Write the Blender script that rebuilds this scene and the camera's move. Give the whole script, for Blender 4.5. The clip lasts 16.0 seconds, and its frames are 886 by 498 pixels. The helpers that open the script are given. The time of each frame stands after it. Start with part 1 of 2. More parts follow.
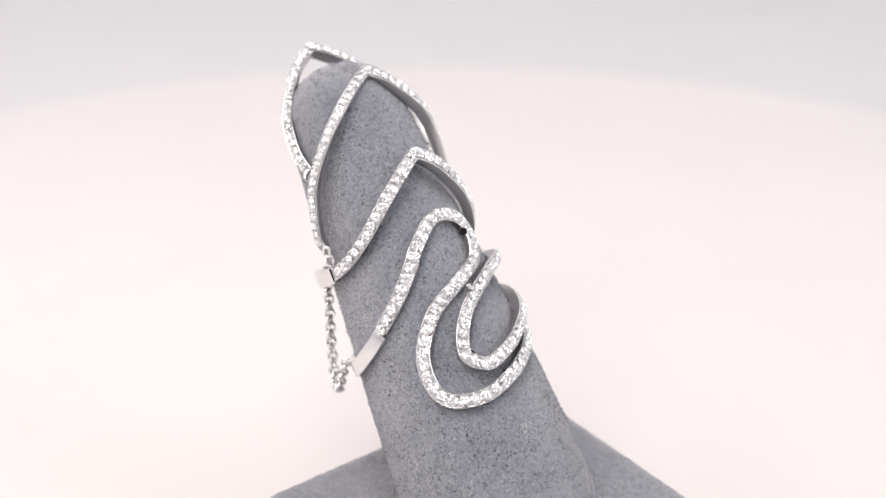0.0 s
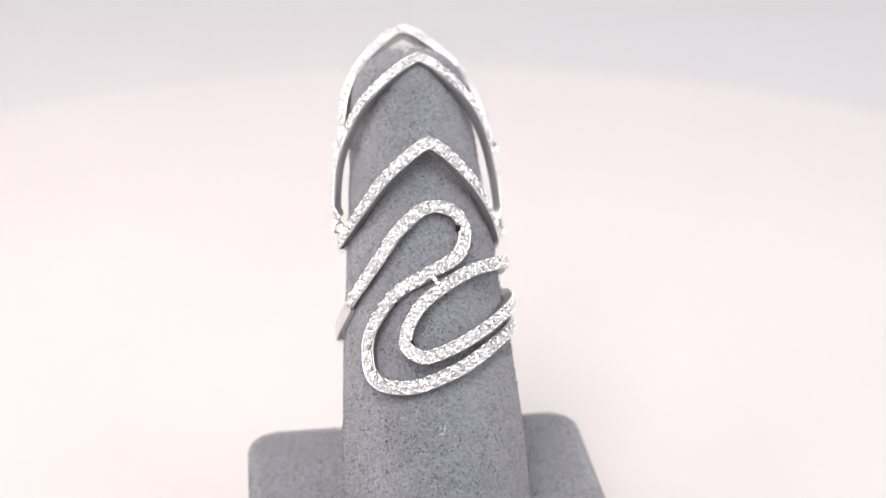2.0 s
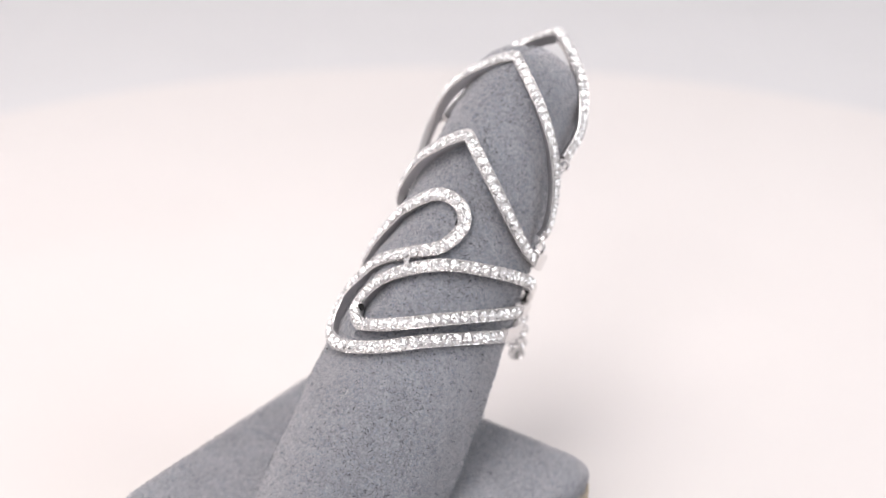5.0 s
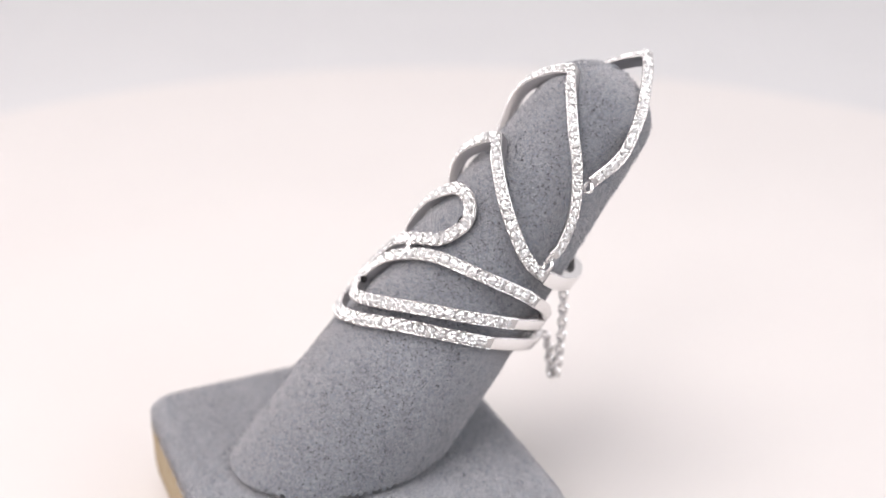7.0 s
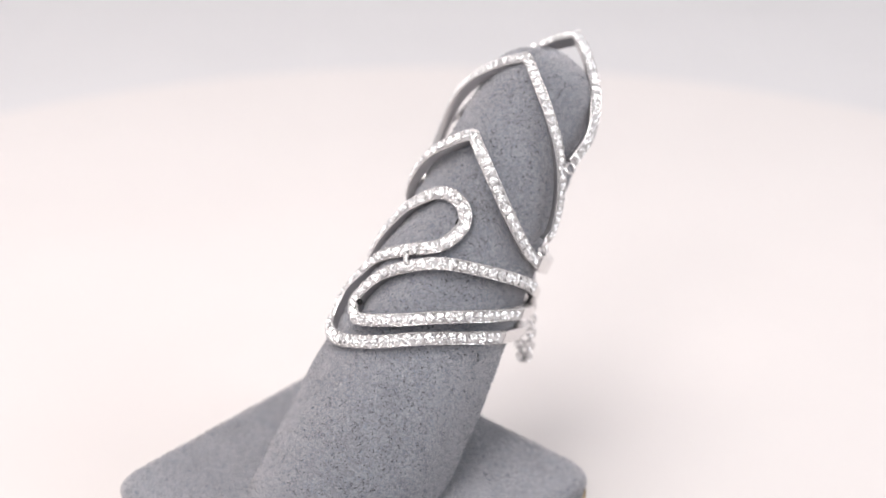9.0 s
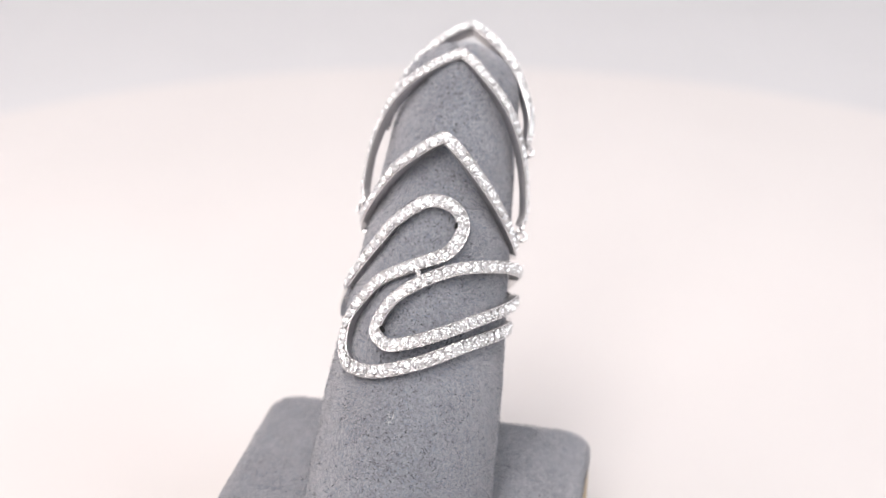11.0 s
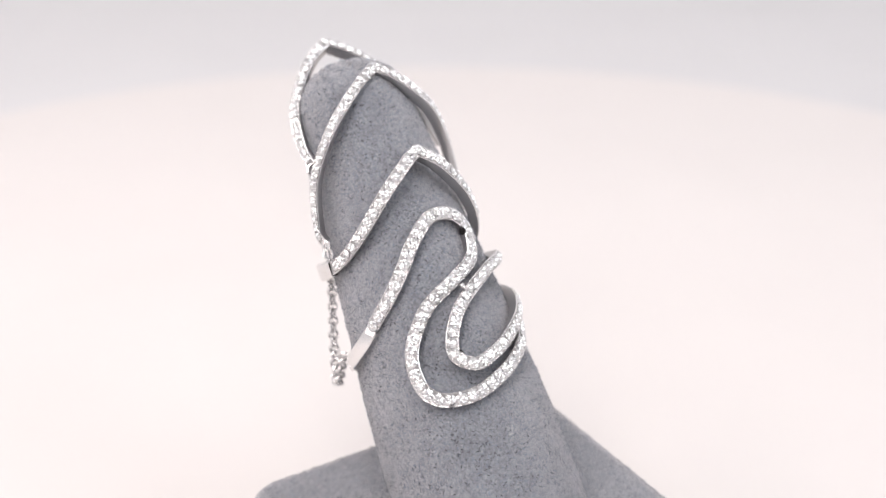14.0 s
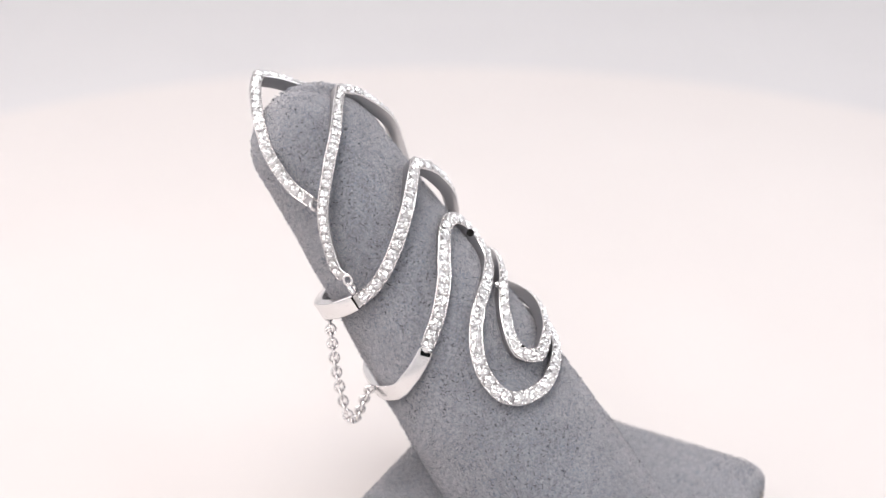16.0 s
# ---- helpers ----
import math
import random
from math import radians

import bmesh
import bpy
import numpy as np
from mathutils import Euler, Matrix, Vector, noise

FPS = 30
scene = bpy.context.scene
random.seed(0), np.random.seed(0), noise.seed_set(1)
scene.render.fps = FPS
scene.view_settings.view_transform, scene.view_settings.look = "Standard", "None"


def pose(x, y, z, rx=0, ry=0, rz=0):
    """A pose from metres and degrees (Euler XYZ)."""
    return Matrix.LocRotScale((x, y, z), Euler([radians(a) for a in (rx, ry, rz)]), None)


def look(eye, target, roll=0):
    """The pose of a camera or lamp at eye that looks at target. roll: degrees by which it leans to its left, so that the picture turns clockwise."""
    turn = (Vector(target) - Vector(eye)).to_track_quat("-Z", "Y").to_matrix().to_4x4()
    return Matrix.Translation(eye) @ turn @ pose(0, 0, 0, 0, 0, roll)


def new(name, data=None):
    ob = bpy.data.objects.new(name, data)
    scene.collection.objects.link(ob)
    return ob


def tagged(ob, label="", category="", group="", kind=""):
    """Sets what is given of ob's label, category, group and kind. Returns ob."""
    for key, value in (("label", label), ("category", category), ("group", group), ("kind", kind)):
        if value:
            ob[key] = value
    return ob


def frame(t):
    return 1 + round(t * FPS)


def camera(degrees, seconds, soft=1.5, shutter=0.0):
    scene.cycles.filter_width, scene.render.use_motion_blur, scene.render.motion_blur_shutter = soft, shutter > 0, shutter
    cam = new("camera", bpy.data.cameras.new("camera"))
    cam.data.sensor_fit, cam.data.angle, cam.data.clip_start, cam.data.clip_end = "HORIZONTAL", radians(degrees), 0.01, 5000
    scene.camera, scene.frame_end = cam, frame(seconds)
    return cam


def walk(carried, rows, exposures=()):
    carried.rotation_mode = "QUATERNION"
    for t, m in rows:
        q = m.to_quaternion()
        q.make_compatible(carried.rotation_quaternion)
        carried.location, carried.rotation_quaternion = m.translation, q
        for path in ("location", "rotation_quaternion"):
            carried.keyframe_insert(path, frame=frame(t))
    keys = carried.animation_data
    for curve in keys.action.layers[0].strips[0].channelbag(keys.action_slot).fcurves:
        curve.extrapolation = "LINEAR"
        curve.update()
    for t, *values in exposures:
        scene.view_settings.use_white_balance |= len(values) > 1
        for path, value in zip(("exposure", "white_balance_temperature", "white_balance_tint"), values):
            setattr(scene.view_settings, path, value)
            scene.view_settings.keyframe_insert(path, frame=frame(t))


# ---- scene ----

MM = 0.001
# ---- camera: a still lens above the edge of the turning plate ----
cam = camera(35.98, 16.0, 1.3)
EYE = Vector((-0.00316, -0.130, 0.10966))
AIM = EYE + Vector((0, math.cos(radians(27.37)), -math.sin(radians(27.37))))
walk(cam, [(0.0, look(EYE, AIM, 0.465)), (16.0, look(EYE, AIM, 0.465))])
cam.data.dof.use_dof = True
cam.data.dof.focus_distance = 0.1405
cam.data.dof.aperture_fstop = 16.5
scene.view_settings.exposure = -0.88

# ---- light: unseen soft area lamps added inside a white tent ----
world = bpy.data.worlds.new("world")
scene.world = world
world.use_nodes = True
world.node_tree.nodes["Background"].inputs["Color"].default_value = (0.62, 0.66, 0.72, 1)
world.node_tree.nodes["Background"].inputs["Strength"].default_value = 0.04


def area_lamp(name, eye, target, sx, sy, watts, color):
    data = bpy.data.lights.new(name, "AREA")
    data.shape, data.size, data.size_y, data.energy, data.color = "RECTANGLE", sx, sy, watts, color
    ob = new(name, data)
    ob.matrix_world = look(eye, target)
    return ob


# no fixture is in view; top and key follow the fall of the shadows
area_lamp("area_light_top", (-0.085, -0.07, 0.44), (0, 0.02, 0), 0.22, 0.2, 2.05, (1.0, 0.945, 0.93))
area_lamp("area_light_key", (-0.17, -0.30, 0.40), (0.0, 0.0, 0.02), 0.14, 0.14, 0.8, (1.0, 0.945, 0.935))
# added side fills: warm left, cool right, aimed high to brighten the tent cloth
area_lamp("fill_light_left", (-0.33, -0.06, 0.26), (0, 0.03, 0.18), 0.26, 0.26, 0.82, (1.0, 0.905, 0.88))
area_lamp("fill_light_right", (0.33, -0.06, 0.26), (0, 0.03, 0.18), 0.26, 0.26, 1.12, (0.89, 0.945, 1.0))


# ---- materials ----
def material(name):
    m = bpy.data.materials.new(name)
    m.use_nodes = True
    nt = m.node_tree
    return m, nt, nt.nodes["Principled BSDF"]


def node(nt, kind, **inputs):
    n = nt.nodes.new(kind)
    for k, v in inputs.items():
        n.inputs[k.replace("_", " ")].default_value = v
    return n


def noise_tex(nt, scale, detail=4.0, rough=0.6):
    co = nt.nodes.new("ShaderNodeTexCoord")
    n = node(nt, "ShaderNodeTexNoise", Scale=scale, Detail=detail, Roughness=rough)
    nt.links.new(co.outputs["Object"], n.inputs["Vector"])
    return n


def ramp(nt, src, stops):
    r = nt.nodes.new("ShaderNodeValToRGB")
    e = r.color_ramp.elements
    while len(e) < len(stops):
        e.new(0.5)
    for el, (p, c) in zip(e, stops):
        el.position, el.color = p, (*c, 1)
    nt.links.new(src, r.inputs["Fac"])
    return r


def mixed(nt, a, b, fac, mode="MIX"):
    m = nt.nodes.new("ShaderNodeMix")
    m.data_type, m.blend_type = "RGBA", mode
    nt.links.new(a, m.inputs["A"])
    nt.links.new(b, m.inputs["B"])
    if isinstance(fac, float):
        m.inputs["Factor"].default_value = fac
    else:
        nt.links.new(fac, m.inputs["Factor"])
    return m.outputs["Result"]


def bump(nt, height, strength, distance):
    b = node(nt, "ShaderNodeBump", Strength=strength, Distance=distance)
    nt.links.new(height, b.inputs["Height"])
    return b.outputs["Normal"]


def suede_material():
    m, nt, p = material("grey_suede")
    broad = noise_tex(nt, 110.0, 4.0)
    nap = noise_tex(nt, 2600.0, 5.0, 0.85)
    co = nt.nodes.new("ShaderNodeTexCoord")
    pit_shade = node(nt, "ShaderNodeTexVoronoi", Scale=720.0)
    nt.links.new(co.outputs["Object"], pit_shade.inputs["Vector"])
    a = ramp(nt, broad.outputs["Fac"], [(0.3, (0.305, 0.317, 0.349)), (0.7, (0.395, 0.409, 0.445))])
    # shade of the gaps in the nap, put into the ground colour
    b = ramp(nt, nap.outputs["Fac"], [(0.36, (0.38, 0.38, 0.40)), (0.58, (1.0, 1.0, 1.0))])
    # dots of dark colour for the shade in small pits
    c = ramp(nt, pit_shade.outputs["Distance"], [(0.05, (0.12, 0.12, 0.14)), (0.10, (1, 1, 1))])
    col = mixed(nt, a.outputs["Color"], b.outputs["Color"], 0.85, "MULTIPLY")
    col = mixed(nt, col, c.outputs["Color"], 0.9, "MULTIPLY")
    nt.links.new(col, p.inputs["Base Color"])
    p.inputs["Roughness"].default_value = 0.95
    p.inputs["Specular IOR Level"].default_value = 0.1
    p.inputs["Sheen Weight"].default_value = 0.9
    p.inputs["Sheen Roughness"].default_value = 0.4
    p.inputs["Sheen Tint"].default_value = (1.0, 0.95, 0.95, 1)
    nt.links.new(bump(nt, nap.outputs["Fac"], 1.0, 0.0003), p.inputs["Normal"])
    return m


def fibre_material(name, dark, light):
    m, nt, p = material(name)
    geo = nt.nodes.new("ShaderNodeNewGeometry")
    # some hairs are almost black, in place of shaded holes between the tufts
    shade_speck = tuple(0.22 * v for v in dark)
    warm = (light[0] * 1.12, light[1] * 1.08, light[2] * 1.05)
    cool = (dark[0] * 0.90, dark[1] * 0.99, dark[2] * 1.10)
    c = ramp(nt, geo.outputs["Random Per Island"], [(0.115, shade_speck), (0.13, cool), (0.45, dark), (0.85, light), (1.0, warm)])
    tuft = ramp(nt, noise_tex(nt, 420.0, 3.0, 0.7).outputs["Fac"], [(0.36, (0.66, 0.66, 0.67)), (0.56, (1.0, 1.0, 1.0))])
    nt.links.new(mixed(nt, c.outputs["Color"], tuft.outputs["Color"], 0.8, "MULTIPLY"), p.inputs["Base Color"])
    p.inputs["Roughness"].default_value = 0.8
    p.inputs["Specular IOR Level"].default_value = 0.2
    p.inputs["Sheen Weight"].default_value = 0.7
    p.inputs["Sheen Roughness"].default_value = 0.4
    p.inputs["Sheen Tint"].default_value = (1.0, 0.95, 0.95, 1)
    return m


def white_material(name, color, scale, rough):
    m, nt, p = material(name)
    n = noise_tex(nt, scale, 4.0)
    dark = tuple(v * 0.965 for v in color)
    c = ramp(nt, n.outputs["Fac"], [(0.35, dark), (0.65, color)])
    nt.links.new(c.outputs["Color"], p.inputs["Base Color"])
    p.inputs["Roughness"].default_value = rough
    nt.links.new(bump(nt, n.outputs["Fac"], 0.03, 0.0005), p.inputs["Normal"])
    return m


def gold_material(name, color, low, high):
    m, nt, p = material(name)
    p.inputs["Base Color"].default_value = color
    p.inputs["Metallic"].default_value = 1.0
    n = noise_tex(nt, 1200.0, 3.0)
    r = node(nt, "ShaderNodeMapRange", To_Min=low, To_Max=high)
    nt.links.new(n.outputs["Fac"], r.inputs["Value"])
    nt.links.new(r.outputs["Result"], p.inputs["Roughness"])
    nt.links.new(bump(nt, noise_tex(nt, 260.0, 2.0).outputs["Fac"], 0.10, 0.0003), p.inputs["Normal"])
    return m


def diamond_material():
    """Clear facets: light is thrown straight back, scattered by inner facets, or goes through."""
    m, nt, p = material("brilliant_diamond")
    p.inputs["Base Color"].default_value = (1, 1, 1, 1)
    p.inputs["Roughness"].default_value = 0.0
    p.inputs["IOR"].default_value = 2.4
    p.inputs["Transmission Weight"].default_value = 1.0
    shine = node(nt, "ShaderNodeBsdfGlossy", Color=(1.0, 1.0, 1.0, 1), Roughness=0.04)
    inner = node(nt, "ShaderNodeBsdfDiffuse", Color=(0.95, 0.955, 0.96, 1))
    mix = node(nt, "ShaderNodeMixShader", Fac=0.68)
    nt.links.new(p.outputs["BSDF"], mix.inputs[1])
    nt.links.new(shine.outputs["BSDF"], mix.inputs[2])
    whole = node(nt, "ShaderNodeMixShader", Fac=0.14)
    nt.links.new(mix.outputs["Shader"], whole.inputs[1])
    nt.links.new(inner.outputs["BSDF"], whole.inputs[2])
    nt.links.new(whole.outputs["Shader"], nt.nodes["Material Output"].inputs["Surface"])
    return m


def wood_material():
    m, nt, p = material("tan_fibreboard")
    n = noise_tex(nt, 700.0, 5.0)
    c = ramp(nt, n.outputs["Fac"], [(0.3, (0.33, 0.25, 0.15)), (0.7, (0.44, 0.35, 0.225))])
    nt.links.new(c.outputs["Color"], p.inputs["Base Color"])
    p.inputs["Roughness"].default_value = 0.8
    nt.links.new(bump(nt, n.outputs["Fac"], 0.2, 0.0002), p.inputs["Normal"])
    return m


SUEDE = suede_material()
NAP = fibre_material("suede_fibre", (0.298, 0.314, 0.348), (0.415, 0.432, 0.469))
LINT = fibre_material("white_lint", (0.6, 0.6, 0.6), (0.8, 0.8, 0.8))
# black for flat discs and slabs that stand in for shaded holes and gaps
GAP_SHADE, _, _b = material("gap_shade_black")
_b.inputs["Base Color"].default_value, _b.inputs["Roughness"].default_value = (0.008, 0.007, 0.007, 1), 0.9
GOLD = gold_material("polished_white_gold", (0.80, 0.785, 0.78, 1), 0.14, 0.26)
MIRROR = gold_material("mirror_polished_white_gold", (0.80, 0.785, 0.78, 1), 0.02, 0.05)
# less polished and darker: reflected suede and shaded gaps are put into the colour
SHADED_SATIN = gold_material("shaded_unpolished_gold", (0.53, 0.515, 0.515, 1), 0.28, 0.42)
DIAMOND = diamond_material()
TAN = wood_material()
PLATE = white_material("white_plate", (0.705, 0.669, 0.655), 14.0, 0.45)
CLOTH = white_material("white_tent_cloth", (0.925, 0.922, 0.93), 30.0, 0.9)
TABLE = white_material("pale_table_top", (0.645, 0.64, 0.65), 20.0, 0.6)


def mesh_of(name, bm, mat, smooth=False):
    data = bpy.data.meshes.new(name)
    bmesh.ops.recalc_face_normals(bm, faces=bm.faces)
    bm.to_mesh(data)
    bm.free()
    data.materials.append(mat)
    if smooth:
        data.polygons.foreach_set("use_smooth", [True] * len(data.polygons))
        data.set_sharp_from_angle(angle=radians(35))
    return data


def part(name, bm, mat, parent, label="", smooth=True):
    ob = new(name, mesh_of(name, bm, mat, smooth))
    ob.parent = parent
    return tagged(ob, label)


def box(bm, x0, x1, y0, y1, z0, z1):
    r = bmesh.ops.create_cube(bm, size=1.0)
    for v in r["verts"]:
        v.co = Vector((x0 if v.co.x < 0 else x1, y0 if v.co.y < 0 else y1, z0 if v.co.z < 0 else z1))


# ---- setting: a tent round the plate; sides, top and front are unseen, added to bounce light ----
PLATE_TOP = 0.0055


def wall(name, label, *ext, mat=CLOTH):
    bm = bmesh.new()
    box(bm, *ext)
    return tagged(new(name, mesh_of(name, bm, mat)), label, "wall", kind="structure")


def tent():
    w, n, f, h, t = 0.40, -0.42, 0.42, 0.50, 0.006
    g = PLATE_TOP - 0.012
    tagged(wall("floor", "pale matt table top under the plate", -w, w, n, f, g - 0.02, g, mat=TABLE), category="floor")
    wall("wall_back", "plain white cloth back of photo tent", -w, w, f, f + t, g, h)
    wall("wall_left", "plain white cloth side of photo tent", -w - t, -w, n, f, g, h)
    wall("wall_right", "plain white cloth side of photo tent", w, w + t, n, f, g, h)
    tagged(wall("ceiling", "plain white cloth top of photo tent", -w, w, n, f, h, h + t), category="ceiling")
    # unseen front added behind the lens; its opening gives dark reflections
    bm = bmesh.new()
    box(bm, -w, -0.11, n - t, n, g, h)
    box(bm, 0.11, w, n - t, n, g, h)
    box(bm, -0.11, 0.11, n - t, n, 0.30, h)
    box(bm, -0.11, 0.11, n - t, n, g, 0.06)
    tagged(new("wall_front", mesh_of("wall_front", bm, CLOTH)), "unseen white tent front, square opening for dark reflections", "wall", kind="structure")


tent()


# ---- the turning plate ----
def turned(profile, steps, closed=True):
    bm = bmesh.new()
    rings = []
    for r, z in profile:
        rings.append([bm.verts.new((r * math.cos(2 * math.pi * i / steps), r * math.sin(2 * math.pi * i / steps), z)) for i in range(steps)])
    for a, b in zip(rings, rings[1:]):
        for i in range(steps):
            bm.faces.new((a[i], a[(i + 1) % steps], b[(i + 1) % steps], b[i]))
    if closed:
        bm.faces.new(rings[0][::-1])
        bm.faces.new(rings[-1])
    return bm


def make_turntable():
    top = tagged(new("turntable"), "round white matt motorised display turntable", "turntable")
    prof = [(0.152, PLATE_TOP - 0.0095), (0.158, PLATE_TOP - 0.0095)]
    for k in range(7):
        a = math.pi / 2 * k / 6
        prof.append((0.1590 + 0.0035 * math.cos(a), PLATE_TOP - 0.0035 + 0.0035 * math.sin(a)))
    part("plate", turned(prof, 160), PLATE, top)
    part("foot", turned([(0.10, PLATE_TOP - 0.012), (0.10, PLATE_TOP - 0.0096)], 64), TABLE, top)
    return top


# ---- the ring stand: an oblique suede finger on a square block ----
TOP = 0.0156
SHORT = 0.0008
DECK = 0.0168
FOOT = Vector((-0.00527, -0.01476, TOP))
AXIS = Vector((0.0087, 0.6421, 0.7666)).normalized()
SIDE = (Vector((1, 0, 0)) - AXIS.x * AXIS).normalized()
FRONT = SIDE.cross(AXIS)
FRONT = FRONT if FRONT.y < 0 else -FRONT
HS = (-14.0, -0.5, 5.2, 10.7, 15.8, 20.7, 25.6, 30.4, 35.3, 40.3, 45.2, 49.3)
RS = (9.95, 9.95, 9.9, 9.75, 9.42, 9.0, 8.6, 8.18, 7.72, 7.3, 6.92, 6.6)


def finger_radius(h):
    return float(np.interp(h, HS, RS))


def foot_bend(h):
    """Millimetres by which the finger's lowest stretch leans to the front."""
    return float(np.interp(h, (-14.0, -8.0, -4.0, 0.0, 5.0), (0.4, 0.4, 0.3, 0.1, 0.0)))


def on_finger(w, v, h):
    """A place from millimetres to the side, to the front and along the finger."""
    return FOOT + (SIDE * w + FRONT * v + AXIS * h) * MM


def around(phi, h, r):
    a = radians(phi)
    return on_finger(r * math.sin(a), r * math.cos(a), h)


def rounded_square(half, r, steps=6):
    pts = []
    for sx, sy, a0 in ((1, 1, 0), (-1, 1, 90), (-1, -1, 180), (1, -1, 270)):
        for k in range(steps + 1):
            a = radians(a0 + 90 * k / steps)
            pts.append((sx * (half - r) + r * math.cos(a), sy * (half - r) + r * math.sin(a)))
    return pts


def block(layers, cx, cy):
    """A rounded, almost square block from (half side, corner radius, height) layers."""
    bm = bmesh.new()
    rings = [[bm.verts.new((cx + x, cy + y - (SHORT if y > 0 else 0), z)) for x, y in rounded_square(h, r)] for h, r, z in layers]
    n = len(rings[0])
    for a, b in zip(rings, rings[1:]):
        for i in range(n):
            bm.faces.new((a[i], a[(i + 1) % n], b[(i + 1) % n], b[i]))
    bm.faces.new(rings[0][::-1])
    bm.faces.new(rings[-1])
    return bm


def unevenness(p):
    """Slight swellings of the padding under the suede."""
    return noise.noise(p * 260) * 0.00014 + noise.noise(p * 900) * 0.00006


def finger_profile():
    prof = [(h, finger_radius(h)) for h in np.linspace(-13.5, 49.3, 260)]
    end = RS[-1]
    prof += [(49.3 + end * math.sin(a) * 0.87, end * math.cos(a)) for a in np.linspace(0.12, 1.5, 12)]
    return prof


def fibres(name, roots, normals, length, rise, mat, parent, seed, width=0.055):
    """Short lying hairs, each a tapered bent ribbon."""
    rng = np.random.RandomState(seed)
    n = len(roots)
    t = rng.normal(size=(n, 3))
    t -= (t * normals).sum(1)[:, None] * normals
    t /= np.linalg.norm(t, axis=1)[:, None]
    b = np.cross(normals, t)
    ln = rng.uniform(*length, size=(n, 1)) * MM
    up = rng.uniform(*rise, size=(n, 1)) * MM
    w = rng.uniform(0.6, 1.2, size=(n, 1)) * width / 2 * MM
    bend = rng.normal(size=(n, 1)) * 0.35
    base = roots - normals * 0.02 * MM
    mid = roots + t * ln * 0.5 + normals * up + b * bend * ln * 0.3
    tip = roots + t * ln * 0.9 + normals * up * rng.uniform(0.6, 1.6, size=(n, 1)) + b * bend * ln
    v = np.stack([base - b * w, base + b * w, mid + b * w, mid - b * w, tip], 1).reshape(-1, 3)
    k = 5 * np.arange(n)
    faces = np.stack([k, k + 1, k + 2, k + 3], 1).tolist() + np.stack([k + 3, k + 2, k + 4], 1).tolist()
    data = bpy.data.meshes.new(name)
    data.from_pydata(v.tolist(), [], faces)
    data.materials.append(mat)
    ob = new(name, data)
    ob.parent = parent
    return tagged(ob, kind="stuff")


def bald(root):
    """Small bare spots between the tufts, where no hair stands and darker ground shows."""
    return np.array([noise.noise(Vector(p) * 1900) > 0.42 for p in root])


def finger_nap(parent):
    rng = np.random.RandomState(4)
    prof = np.array(finger_profile())
    n = 80000
    h = rng.uniform(-12, prof[-1, 0] + 0.05, size=n)
    r = np.interp(h, prof[:, 0], prof[:, 1])
    keep = rng.uniform(0, 10, size=n) < np.maximum(r, 3.2)
    h, r = h[keep], r[keep]
    a = rng.uniform(0, 2 * math.pi, size=len(h))
    lean = np.clip((h - 49.3) / RS[-1], 0, 1)
    side, front, axis = np.array(SIDE), np.array(FRONT), np.array(AXIS)
    out = np.sin(a)[:, None] * side + np.cos(a)[:, None] * front
    root = np.array(FOOT) + (out * r[:, None] + axis * h[:, None] + front * np.interp(h, (-14.0, -8.0, -4.0, 0.0, 5.0), (0.4, 0.4, 0.3, 0.1, 0.0))[:, None]) * MM
    nor = out * np.sqrt(1 - lean ** 2)[:, None] + axis * lean[:, None]
    root += out * np.array([unevenness(Vector(p)) for p in root])[:, None]
    k = np.clip((root[:, 2] - DECK) / 0.0008, 0, 1)
    tuck = (root - np.array(FOOT)) * (1, 1, 0)
    root -= tuck / np.linalg.norm(tuck, axis=1)[:, None] * (0.0006 * (1 - k) ** 2)[:, None]
    ok = (root[:, 2] > DECK + 0.00068) & ~bald(root)
    fibres("suede_nap", root[ok], nor[ok], (0.22, 0.55), (0.02, 0.13), NAP, parent, 5, 0.075)
    loose = np.nonzero(ok)[0][::11]
    fibres("loose_hair", root[loose], nor[loose], (0.3, 0.7), (0.08, 0.24), NAP, parent, 12, 0.05)


def block_nap(parent, cx, cy, half):
    rng = np.random.RandomState(6)
    n, roll, corner = 26000, 0.0014, 0.0026
    flat = half - roll
    xy = rng.uniform(-flat, flat, size=(n, 2))
    over = np.maximum(np.abs(xy) - (half - corner), 0)
    xy = xy[np.hypot(over[:, 0], over[:, 1]) < corner - roll + 0.0001]
    xy[:, 1] -= np.where(xy[:, 1] > 0, SHORT, 0)
    root = np.c_[xy + (cx, cy), np.full(len(xy), DECK)]
    away = np.hypot((root[:, 0] - FOOT.x) / 0.0100, (root[:, 1] - FOOT.y - 0.0010) / 0.0131) > 1.0
    root = root[away & ~bald(root)]
    nor = np.tile((0.0, 0.0, 1.0), (len(root), 1))
    m = 13000
    u, drop = rng.uniform(-half + corner, half - corner, size=m), rng.uniform(0.0, 0.0030, size=m)
    s = rng.randint(0, 4, size=m)
    dx, dy = np.array([1, -1, 0, 0])[s], np.array([0, 0, 1, -1])[s]
    lift = np.clip(1 - drop / roll, 0, 1)
    wide = np.sqrt(1 - lift ** 2)
    edge = flat + roll * wide
    side = np.c_[cx + dx * edge + dy * u, cy + dy * edge + dx * u - np.where(dy * edge + dx * u > 0, SHORT, 0), DECK - drop]
    fibres("suede_nap", np.r_[root, side], np.r_[nor, np.c_[dx * wide, dy * wide, lift]], (0.22, 0.6), (0.02, 0.14), NAP, parent, 7, 0.075)


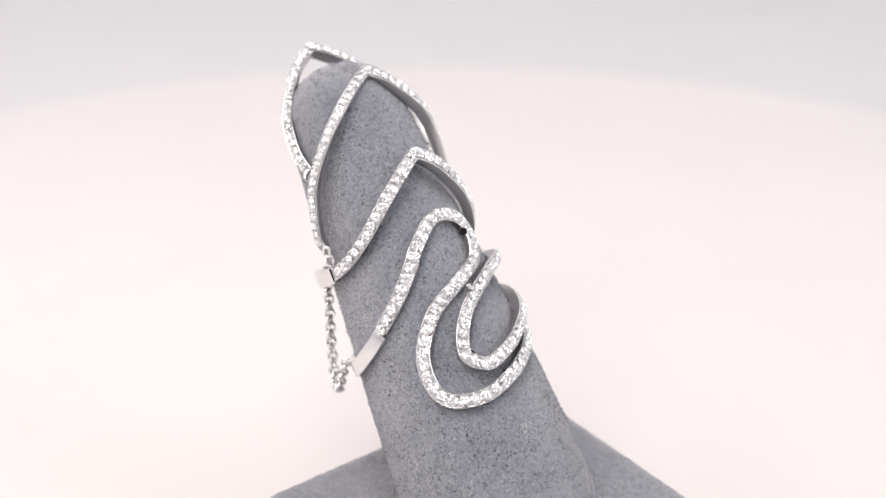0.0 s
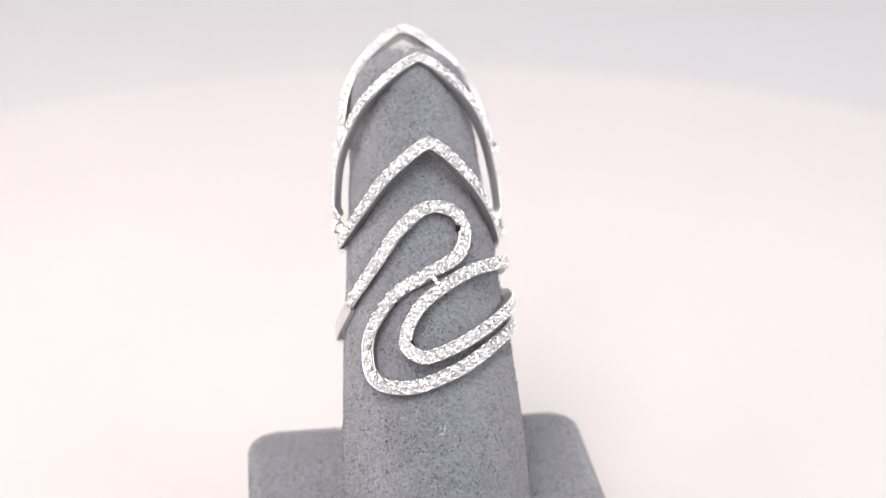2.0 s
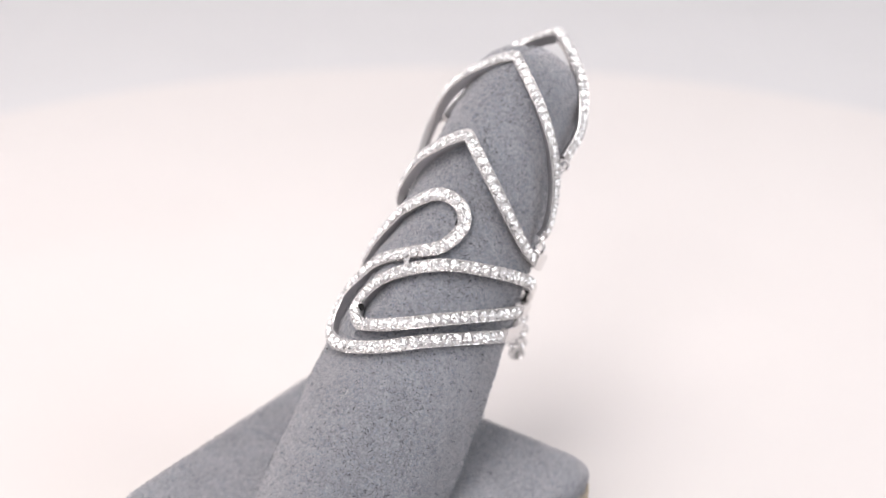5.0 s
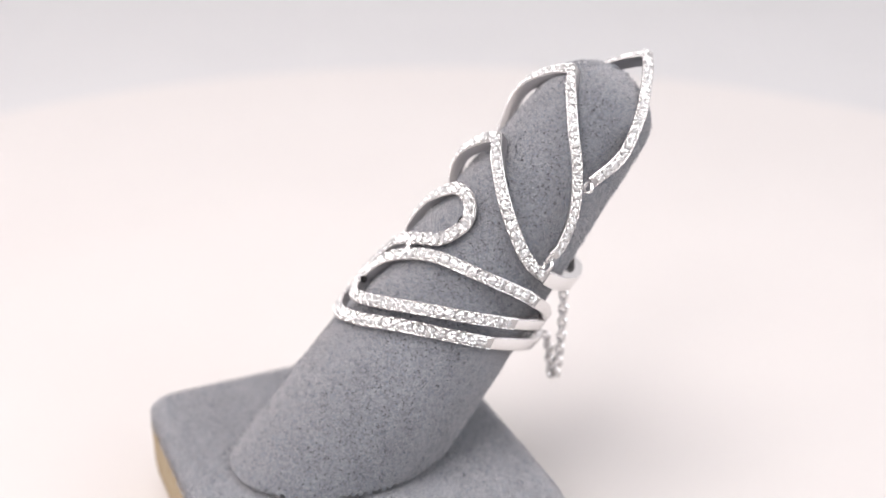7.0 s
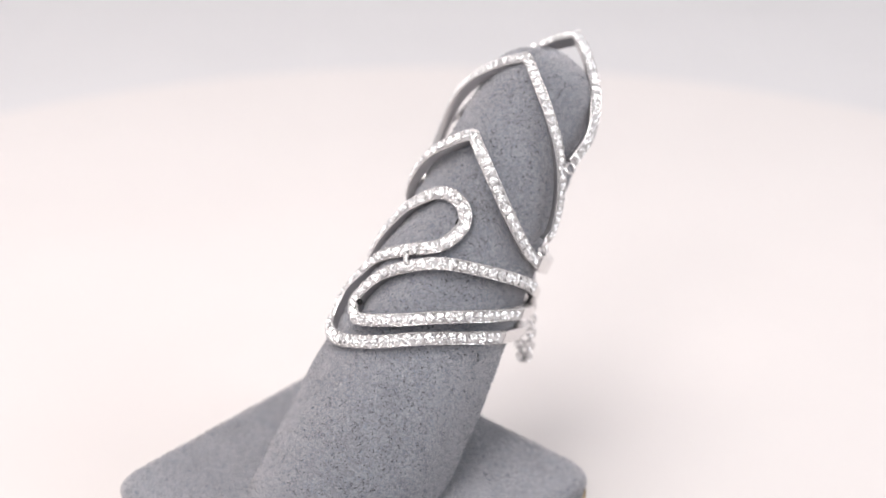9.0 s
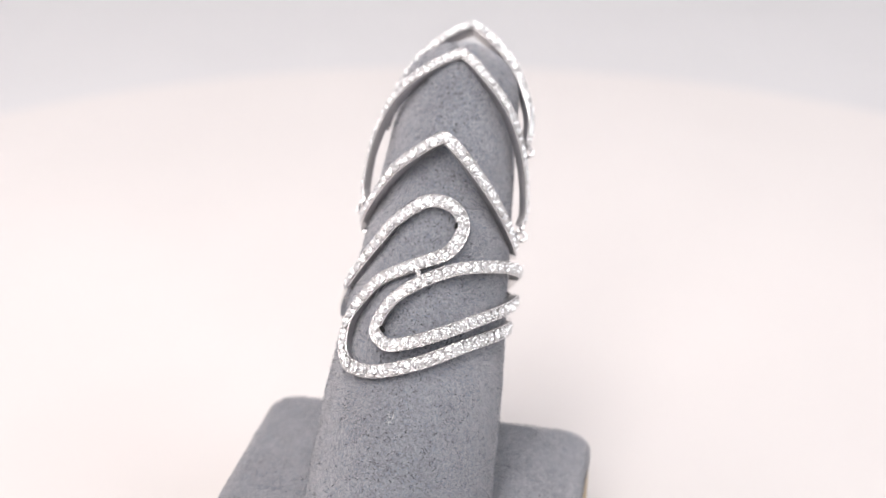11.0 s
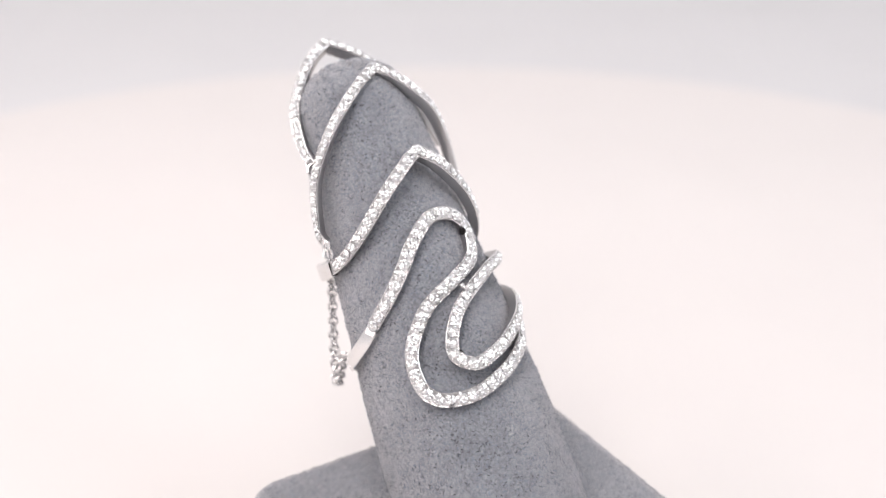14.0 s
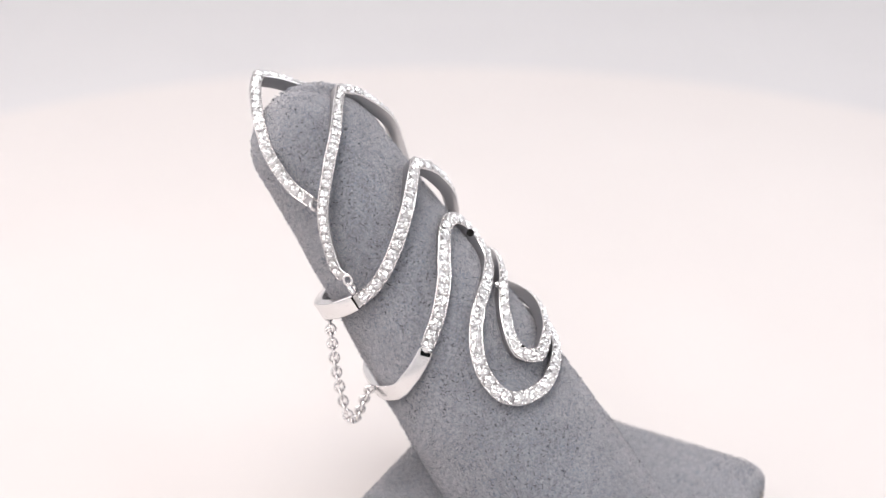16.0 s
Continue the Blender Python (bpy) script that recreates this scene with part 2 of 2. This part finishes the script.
def make_stand():
    top = tagged(new("ring_stand"), "grey suede finger-shaped ring stand on square block", "ring stand")
    bm = bmesh.new()
    prof, n = finger_profile(), 96
    rings = []
    for h, r in prof:
        ring = []
        for i in range(n):
            a = 2 * math.pi * i / n
            p = on_finger(r * math.sin(a), r * math.cos(a) + foot_bend(h), h)
            wob = unevenness(p)
            wob -= 0.00045 * math.exp(-((r * math.sin(a) + 0.3) / 0.5) ** 2) * min(1, max(0, (h - 51.0) / 2))
            dent = 0.0008 * math.exp(-((r * math.sin(a) + 0.3) / 0.55) ** 2) * min(1, max(0, (h - 51.5) / 2))
            ring.append(bm.verts.new(p + (SIDE * math.sin(a) + FRONT * math.cos(a)) * wob - AXIS * dent))
        rings.append(ring)
    for a, b in zip(rings, rings[1:]):
        for i in range(n):
            bm.faces.new((a[i], a[(i + 1) % n], b[(i + 1) % n], b[i]))
    bm.faces.new(rings[-1])
    bm.faces.new(rings[0][::-1])
    bmesh.ops.bisect_plane(bm, geom=bm.verts[:] + bm.edges[:] + bm.faces[:], plane_co=(0, 0, DECK - 0.0004), plane_no=(0, 0, 1), clear_inner=True)
    for v in bm.verts:
        k = (v.co.z - DECK) / 0.0008
        if k < 1:
            away = v.co - Vector((FOOT.x, FOOT.y, v.co.z))
            v.co -= away.normalized() * (0.0006 * (1 - max(k, 0)) ** 2 + (0.0032 if k < 0.7 else 0.0))
    part("finger", bm, SUEDE, top)
    cx, cy, half = -0.0058, -0.0124, 0.0195
    layers = [(half - 0.0010, 0.0022, DECK - 0.0034), (half - 0.0003, 0.0024, DECK - 0.0030)]
    for k in range(7):
        a = math.pi / 2 * k / 6
        layers.append((half - 0.0014 + 0.0014 * math.cos(a), 0.0026, DECK - 0.0014 + 0.0014 * math.sin(a)))
    part("block_cover", block(layers, cx, cy), SUEDE, top)
    part("block_core", block([(half - 0.0014, 0.0034, PLATE_TOP), (half - 0.0006, 0.0032, PLATE_TOP + 0.0006), (half - 0.0001, 0.0030, PLATE_TOP + 0.0018), (half + 0.0, 0.0028, PLATE_TOP + 0.0032), (half + 0.0, 0.0026, DECK - 0.0029)], cx, cy), TAN, top, "bare tan fibreboard core")
    finger_nap(top)
    block_nap(top, cx, cy, half)
    rng = np.random.RandomState(9)
    spot = np.array(around(-1, 10.3, finger_radius(10.3) + 0.05)) + rng.normal(size=(14, 3)) * 0.00022
    fibres("lint", spot, np.tile(np.array(FRONT), (14, 1)), (0.3, 0.9), (0.05, 0.3), LINT, top, 10)
    return top


# ---- the jewel ----
def spline(points, step):
    """A smooth curve through the points, in even steps."""
    q = [2 * points[0] - points[1], *points, 2 * points[-1] - points[-2]]
    fine = []
    for i in range(len(points) - 1):
        a, b, c, d = q[i:i + 4]
        for k in range(24):
            s = k / 24
            fine.append(0.5 * (2 * b + (c - a) * s + (2 * a - 5 * b + 4 * c - d) * s * s + (3 * b - 3 * c + d - a) * s ** 3))
    fine.append(points[-1])
    run = [0.0]
    for a, b in zip(fine, fine[1:]):
        run.append(run[-1] + (b - a).length)
    count = max(2, round(run[-1] / step))
    arr = np.array([tuple(p) for p in fine])
    u = np.linspace(0, run[-1], count + 1)
    return [Vector((np.interp(s, run, arr[:, 0]), np.interp(s, run, arr[:, 1]), np.interp(s, run, arr[:, 2]))) for s in u]


def frames(pts, centre):
    """Along, outward and across directions at each point; centre gives the height on the axis that outward points away from."""
    out = []
    for i, p in enumerate(pts):
        t = (pts[min(i + 1, len(pts) - 1)] - pts[max(i - 1, 0)]).normalized()
        q = on_finger(*centre((p - FOOT).dot(AXIS) / MM))
        n = p - q
        n = (n - n.dot(t) * t).normalized()
        out.append((p, t, n, t.cross(n)))
    return out


def sweep(pts, centre, profile, swell=0.0, deep=(1.0, 1.0)):
    bm = bmesh.new()
    rings = []
    for i, (p, t, n, b) in enumerate(frames(pts, centre)):
        wide = 1 + swell * math.sin(math.pi * i / (len(pts) - 1)) ** 0.6
        low = deep[0] + (deep[1] - deep[0]) * math.sin(math.pi * i / (len(pts) - 1)) ** 2
        rings.append([bm.verts.new(p + (b * x * wide + n * (y * low if y < -0.2 else y)) * MM) for x, y in profile])
    k = len(profile)
    for a, b in zip(rings, rings[1:]):
        for i in range(k):
            bm.faces.new((a[i], a[(i + 1) % k], b[(i + 1) % k], b[i]))
    bm.faces.new(rings[0][::-1])
    bm.faces.new(rings[-1])
    return bm


def pave_profile(w, d, pinch=1.0):
    h = w / 2
    return [((-h + 0.08) * pinch, -d), ((h - 0.08) * pinch, -d), (h * pinch, -d + 0.1), (h, -0.12), (h - 0.03, -0.03), (h - 0.07, 0.0), (h - 0.11, -0.03), (h - 0.22, -0.06), (-h + 0.22, -0.06), (-h + 0.11, -0.03), (-h + 0.07, 0.0), (-h + 0.03, -0.03), (-h, -0.12), (-h * pinch, -d + 0.1)]


def band_profile(w, d):
    h = w / 2
    return [(-h + 0.1, -d), (h - 0.1, -d), (h, -d + 0.1), (h, -0.14), (h - 0.06, -0.05), (h - 0.15, 0.0), (-h + 0.15, 0.0), (-h + 0.06, -0.05), (-h, -0.14), (-h, -d + 0.1)]


def brilliant(radius, seed):
    """A round brilliant cut: broken table, crown, girdle and pavilion."""
    rng = random.Random(seed)
    bm = bmesh.new()
    k = 13
    rows = ((0.25, 0.30, k, 0.0), (0.55, 0.29, k, 0.5), (0.80, 0.18, k, 0.0), (1.0, 0.03, 2 * k, 0.0), (1.0, -0.03, 2 * k, 0.0), (0.52, -0.46, k, 0.5))
    cols = []
    for r, z, n, off in rows:
        jig = 0.17 if z > 0.1 else 0.0
        cols.append([bm.verts.new((radius * r * math.cos(2 * math.pi * (i + off) / n), radius * r * math.sin(2 * math.pi * (i + off) / n), radius * (z + rng.uniform(-jig, jig)))) for i in range(n)])
    eye = bm.verts.new((0, 0, 0.22 * radius))
    tip = bm.verts.new((0, 0, -0.86 * radius))
    c, t, s, g, u, v = cols
    for i in range(k):
        j = (i + 1) % k
        bm.faces.new((eye, c[i], c[j]))
        bm.faces.new((c[i], t[i], c[j]))
        bm.faces.new((t[i - 1], t[i], c[i]))
        bm.faces.new((t[i - 1], s[i], t[i]))
        bm.faces.new((s[i], g[2 * i], g[2 * i + 1]))
        bm.faces.new((s[i], g[2 * i + 1], t[i]))
        bm.faces.new((t[i], g[2 * i + 1], s[j]))
        bm.faces.new((s[j], g[2 * i + 1], g[(2 * i + 2) % (2 * k)]))
        bm.faces.new((v[i], u[2 * i + 1], u[2 * i]))
        bm.faces.new((v[i], u[(2 * i + 2) % (2 * k)], u[2 * i + 1]))
        bm.faces.new((v[i], v[i - 1], tip))
        bm.faces.new((v[i - 1], v[i], u[2 * i]))
    for i in range(2 * k):
        j = (i + 1) % (2 * k)
        bm.faces.new((g[i], u[i], u[j], g[j]))
    return bm


STONES = {}


def stone_mesh(radius, kind):
    if (radius, kind) not in STONES:
        STONES[radius, kind] = mesh_of("stone", brilliant(radius, kind), DIAMOND)
    return STONES[radius, kind]


def bead(bm, p, r):
    m = bmesh.ops.create_icosphere(bm, subdivisions=1, radius=r)
    for v in m["verts"]:
        v.co += p


def pave(name, parent, points, centre, w=1.4, d=1.15, ends=(1, 1), label="", deep=(1.0, 1.0), pinch=1.0):
    """A channel strip with one row of stones between small grains."""
    shape = pave_profile(w, d, pinch)
    bm = sweep(spline(points, 0.3 * MM), centre, shape, deep=deep)
    # walls, underside and channel floor take the copy with shade in its colour
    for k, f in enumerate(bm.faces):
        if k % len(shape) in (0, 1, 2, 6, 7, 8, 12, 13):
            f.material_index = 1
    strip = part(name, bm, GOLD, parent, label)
    strip.data.materials.append(SHADED_SATIN)
    r = (w / 2 - 0.16) * MM
    rows = spline(points, (w - 0.28) * MM)
    seats = frames(rows, centre)
    rng = random.Random(len(rows) + len(name))
    grains = bmesh.new()
    for i, (p, t, n, b) in enumerate(seats):
        if i < len(seats) - 1:
            q = (p + seats[i + 1][0]) / 2
            for s in (-1, 1):
                for e in (-0.12, 0.12):
                    bead(grains, q + b * s * (w / 2 - 0.12 - rng.uniform(0, 0.08)) * MM + n * 0.03 * MM + t * (e + rng.uniform(-0.04, 0.04)) * MM, rng.uniform(0.09, 0.12) * MM)
        if i < ends[0] or i > len(seats) - 1 - ends[1]:
            continue
        tilt = Vector((rng.uniform(-0.10, 0.10), rng.uniform(-0.10, 0.10), 0))
        z = (n + t * tilt.x + b * tilt.y).normalized()
        x = (t - t.dot(z) * z).normalized()
        spin = Matrix.Rotation(rng.uniform(0, math.pi), 4, "Z")
        m = Matrix((x, z.cross(x), z)).transposed().to_4x4() @ spin
        m.translation = p + n * 0.02 * MM
        st = new("stone", stone_mesh(round(r, 6), rng.randrange(6)))
        st.parent = strip
        st.matrix_basis = m
    part("grain_setting", grains, GOLD, strip)
    return strip


def make_ring():
    top = tagged(new("knuckle_ring"), "white gold hinged double ring paved with round diamonds", "ring")
    flat = lambda h: (0, 0, h)
    mid = lambda h: (0, 0, h - 0.5)
    cap = lambda h: (0, -8.0 * min(1, max(0, (h - 43) / 10)), h - 4 * min(1, max(0, (h - 43) / 12)))
    F = lambda rows: [on_finger(*q) for q in rows]
    G = lambda rows: [around(*q) for q in rows]
    def chevron(name, left, right, centre, w):
        """Both arms from the tip outwards, joined into one strip with a tight bend at the tip."""
        a, b = F(left), F(right)
        near = [a[0].lerp(a[1], 0.2), b[0].lerp(b[1], 0.2)]
        pave(name, top, a[:0:-1] + [near[0], a[0].lerp((near[0] + near[1]) / 2, 0.25), near[1]] + b[1:], centre, w=w, deep=(0.75, 1.3), pinch=0.65)

    # front chevron of the upper ring and its plain back
    chevron("front_chevron", [(0.8, 9.35, 41.3), (-1.2, 9.3, 40.0), (-4.3, 8.5, 37.5), (-6.8, 6.0, 34.8), (-8.3, 3.1, 33.2), (-8.95, 0.2, 32.8)],
            [(0.8, 9.35, 41.3), (3.0, 9.3, 39.5), (5.65, 7.7, 36.9), (7.6, 5.0, 34.5), (8.7, 1.5, 32.6), (8.75, -1.7, 32.2)], mid, 1.4)
    back = G([(-89, 32.8, 8.95), (-110, 33.2, 9.4), (-136, 33.9, 9.6), (-180, 34.2, 10.2), (-200, 33.7, 10.1), (-225, 33.0, 9.7), (-245, 32.4, 9.3), (-259, 32.2, 8.95)])
    part("upper_back_band", sweep(spline(back, 0.4 * MM), flat, band_profile(1.7, 1.1), 0.2), GOLD, top, "plain polished white gold back band")
    # middle and top chevrons
    chevron("middle_chevron", [(0.7, 6.7, 51.9), (-1.5, 7.0, 50.6), (-4.5, 6.9, 48.2), (-6.9, 5.5, 45.6), (-8.8, 2.8, 41.8), (-9.4, 1.0, 37.2), (-9.15, 0.95, 35.6)],
            [(0.7, 6.7, 51.9), (2.9, 7.0, 50.2), (6.3, 5.9, 46.8), (8.2, 3.4, 43.5), (9.15, 1.0, 39.7), (9.5, -0.1, 36.2), (9.25, -0.2, 34.5)], flat, 1.2)
    chevron("top_chevron", [(0.0, -0.8, 58.3), (-2.05, -0.55, 57.1), (-4.0, -0.2, 55.3), (-5.7, 0.1, 53.1), (-7.2, 0.3, 50.2), (-7.95, 0.9, 46.5), (-8.05, 2.0, 43.9)],
            [(0.0, -0.8, 58.3), (2.5, -0.45, 56.6), (5.05, -0.2, 54.1), (6.85, -0.2, 51.5), (8.5, 0.0, 47.4), (8.8, 1.3, 43.4)], cap, 1.27)
    # lower ring: outer scroll, inner scroll, plain bands
    outer = [(-62, 25.25, 9.55), (-44, 27.5, 9.4), (-29, 30.0, 9.4), (-20, 31.8, 9.2), (-1, 34.1, 8.75), (18, 33.9, 8.8), (27, 31.9, 9.0), (19.5, 28.9, 9.2), (0, 27.1, 9.2), (-23, 25.2, 9.5), (-35.5, 23.0, 9.8), (-42, 20.8, 10.3), (-43, 18.4, 10.4), (-40, 16.7, 10.4), (-31, 15.5, 10.4), (-13, 15.2, 10.3), (11.8, 16.7, 10.2), (35, 19.0, 10.0), (69, 21.7, 9.6), (93, 23.1, 9.6)]
    pave("outer_scroll", top, G(outer), flat, w=1.5, d=1.0, ends=(0, 1), pinch=0.55)
    inner = [(104, 29.4, 9.6), (92, 29.5, 9.6), (58, 28.6, 9.8), (23, 26.9, 9.6), (-7.5, 23.6, 9.9), (-18.5, 19.9, 10.4), (-10, 18.1, 10.7), (0, 18.3, 10.6), (17, 19.6, 10.6), (40, 21.9, 10.4), (69, 24.4, 10.0), (98, 26.3, 9.9)]
    pave("inner_scroll", top, G(inner), flat, w=1.4, pinch=0.55)
    part("lower_back_band", sweep(spline(G([(-64, 25.0, 9.5), (-74, 24.05, 9.6), (-86, 23.25, 9.75), (-99, 22.8, 9.8), (-128, 23.4, 9.5), (-155, 24.8, 9.7), (-180, 25.6, 10.4), (-205, 25.4, 10.6), (-231, 24.7, 10.1), (-267, 23.1, 9.6)]), 0.4 * MM), flat, band_profile(1.45, 1.0), 0.3), GOLD, top, "plain polished white gold back band")
    part("side_arm", sweep(spline(G([(104, 29.4, 9.6), (118, 29.2, 9.7), (133, 28.3, 9.8), (150, 26.9, 9.8)]), 0.4 * MM), flat, band_profile(1.3, 1.1)), GOLD, top)
    part("side_arm", sweep(spline(G([(98, 26.3, 9.9), (115, 27.0, 9.9), (130, 27.2, 9.9), (148, 26.5, 9.8)]), 0.4 * MM), flat, band_profile(1.3, 1.1)), GOLD, top)
    bm = bmesh.new()
    for k in range(2):
        bead(bm, around(1.8 + 1.5 * k, 26.1 - 0.4 * k, 9.6), 0.36 * MM)
    part("bridge_bead", bm, GOLD, top)
    # polished flat where the plain band meets the stones, and a black slab for the shaded gap of the upper band
    for name, mat, phi, h, r, n, half, deep, label in (
            # added flat, turned so that it mirrors the dark front opening
            ("polished_flat", MIRROR, -64.3, 24.92, 9.52, (-0.746, 0.653, 0.131), (0.5, 0.52), 0.5, ""),
            ("seam", GAP_SHADE, -89, 32.8, 8.96, (-1, 0.02, 0), (0.10, 0.72), 0.6, "narrow black slab for the shade in a gap")):
        z = (SIDE * n[0] + FRONT * n[1] + AXIS * n[2]).normalized()
        x = around(phi - 2, h - (0.33 if mat == MIRROR else 0.0), r) - around(phi + 2, h + (0.33 if mat == MIRROR else 0.0), r)
        x = (x - x.dot(z) * z).normalized()
        bm = bmesh.new()
        box(bm, -half[0] * MM, half[0] * MM, -half[1] * MM, half[1] * MM, -deep * MM, 0.0)
        m = Matrix((x, z.cross(x), z)).transposed().to_4x4()
        m.translation = around(phi, h, r)
        bmesh.ops.transform(bm, matrix=m, verts=bm.verts)
        part(name, bm, mat, top, label)
    # proud black discs: the holes are not cut, their shade is colour
    for phi, h, r, n in ((22.1, 31.86, 8.78, (-0.92, 0.38, -0.04)), (-14.1, 19.65, 10.15, (0.85, 0.28, 0.44))):
        out = SIDE * n[0] + FRONT * n[1] + AXIS * n[2]
        hole = bmesh.new()
        bmesh.ops.create_cone(hole, cap_ends=True, segments=16, radius1=0.4 * MM, radius2=0.4 * MM, depth=0.18 * MM, matrix=Matrix.Translation(around(phi, h, r)) @ out.to_track_quat("Z", "Y").to_matrix().to_4x4())
        part("drill_hole_shade", hole, GAP_SHADE, top, "small black disc for the shade in a drilled hole")
    return top


def link(length, width, wire):
    bm = bmesh.new()
    rings = []
    n, k = 18, 8
    for i in range(n):
        a = 2 * math.pi * i / n
        c = Vector((width / 2 * math.cos(a), 0, length / 2 * math.sin(a)))
        o = Vector((math.cos(a), 0, math.sin(a)))
        rings.append([bm.verts.new(c + o * wire * math.cos(2 * math.pi * j / k) + Vector((0, 1, 0)) * wire * math.sin(2 * math.pi * j / k)) for j in range(k)])
    for i in range(n):
        a, b = rings[i], rings[(i + 1) % n]
        for j in range(k):
            bm.faces.new((a[j], a[(j + 1) % k], b[(j + 1) % k], b[j]))
    return bm


def chain(parent, points):
    """Round links, each turned a quarter against the last, along a hanging curve."""
    base = Vector((0, 0, TOP + 0.094055))
    data = mesh_of("chain_link", link(1.2 * MM, 0.98 * MM, 0.165 * MM), GOLD, True)
    run = spline([base + Vector(p) * MM for p in points], 0.84 * MM)
    for i in range(len(run) - 1):
        d = (run[i + 1] - run[i]).normalized()
        x = Vector((0.8, 0.6, 0)) if i % 2 else Vector((-0.6, 0.8, 0))
        x = (x - x.dot(d) * d).normalized()
        m = Matrix((x, d.cross(x), d)).transposed().to_4x4()
        m.translation = (run[i] + run[i + 1]) / 2
        ob = new("chain_link", data)
        ob.parent = parent
        ob.matrix_basis = m


def hinges(parent):
    small = mesh_of("hinge_link", link(1.05 * MM, 0.85 * MM, 0.18 * MM), GOLD, True)
    large = mesh_of("hinge_link", link(1.25 * MM, 0.95 * MM, 0.19 * MM), GOLD, True)
    for w, v, h, turn, spin, data in ((-9.05, 1.25, 35.2, 20, 25, small), (-9.0, 1.05, 34.3, 20, 100, large), (9.15, 0.0, 34.3, -20, 25, small), (9.15, -0.4, 33.5, -20, 100, large), (-8.2, 2.5, 43.35, 60, 80, large), (8.8, 1.4, 42.75, -60, 100, large)):
        ob = new("hinge_link", data)
        ob.parent = parent
        m = Matrix((FRONT, SIDE, AXIS)).transposed().to_4x4() @ pose(0, 0, 0, 0, turn, spin)
        m.translation = on_finger(w, v, h)
        ob.matrix_basis = m


TURNTABLE = make_turntable()
STAND = make_stand()
RING = make_ring()
chain(RING, ((-11.5, 11.1, -72.4), (-11.55, 10.8, -75.5), (-11.9, 10.1, -79.5), (-12.4, 8.8, -83.4), (-12.7, 7.8, -84.4), (-12.95, 7.0, -83.5), (-13.15, 6.0, -81.0), (-13.2, 5.0, -78.9)))
chain(RING, ((-1.7, 12.5, -75.3), (-1.2, 12.3, -78.5), (-0.6, 11.8, -82.7), (-0.7, 11.5, -86.0), (-1.15, 11.35, -87.1), (-1.6, 11.2, -86.0), (-1.75, 11.0, -83.4), (-1.8, 10.4, -81.2)))
hinges(RING)


def motions():
    down = [0.5 * k for k in range(14)] + [6.8, 7.0, 7.1]
    up = [7.3, 7.4, 7.6] + [8.0 + 0.5 * k for k in range(17)]
    rows = [(t, pose(0, 0, 0, 0, 0, 37.5 - 14.73 * t)) for t in down]
    rows += [(7.19, pose(0, 0, 0, 0, 0, -68.2))]
    rows += [(t, pose(0, 0, 0, 0, 0, -68.35 + 14.77 * (t - 7.187))) for t in up]
    for thing in (TURNTABLE, STAND, RING):
        walk(thing, rows)


motions()
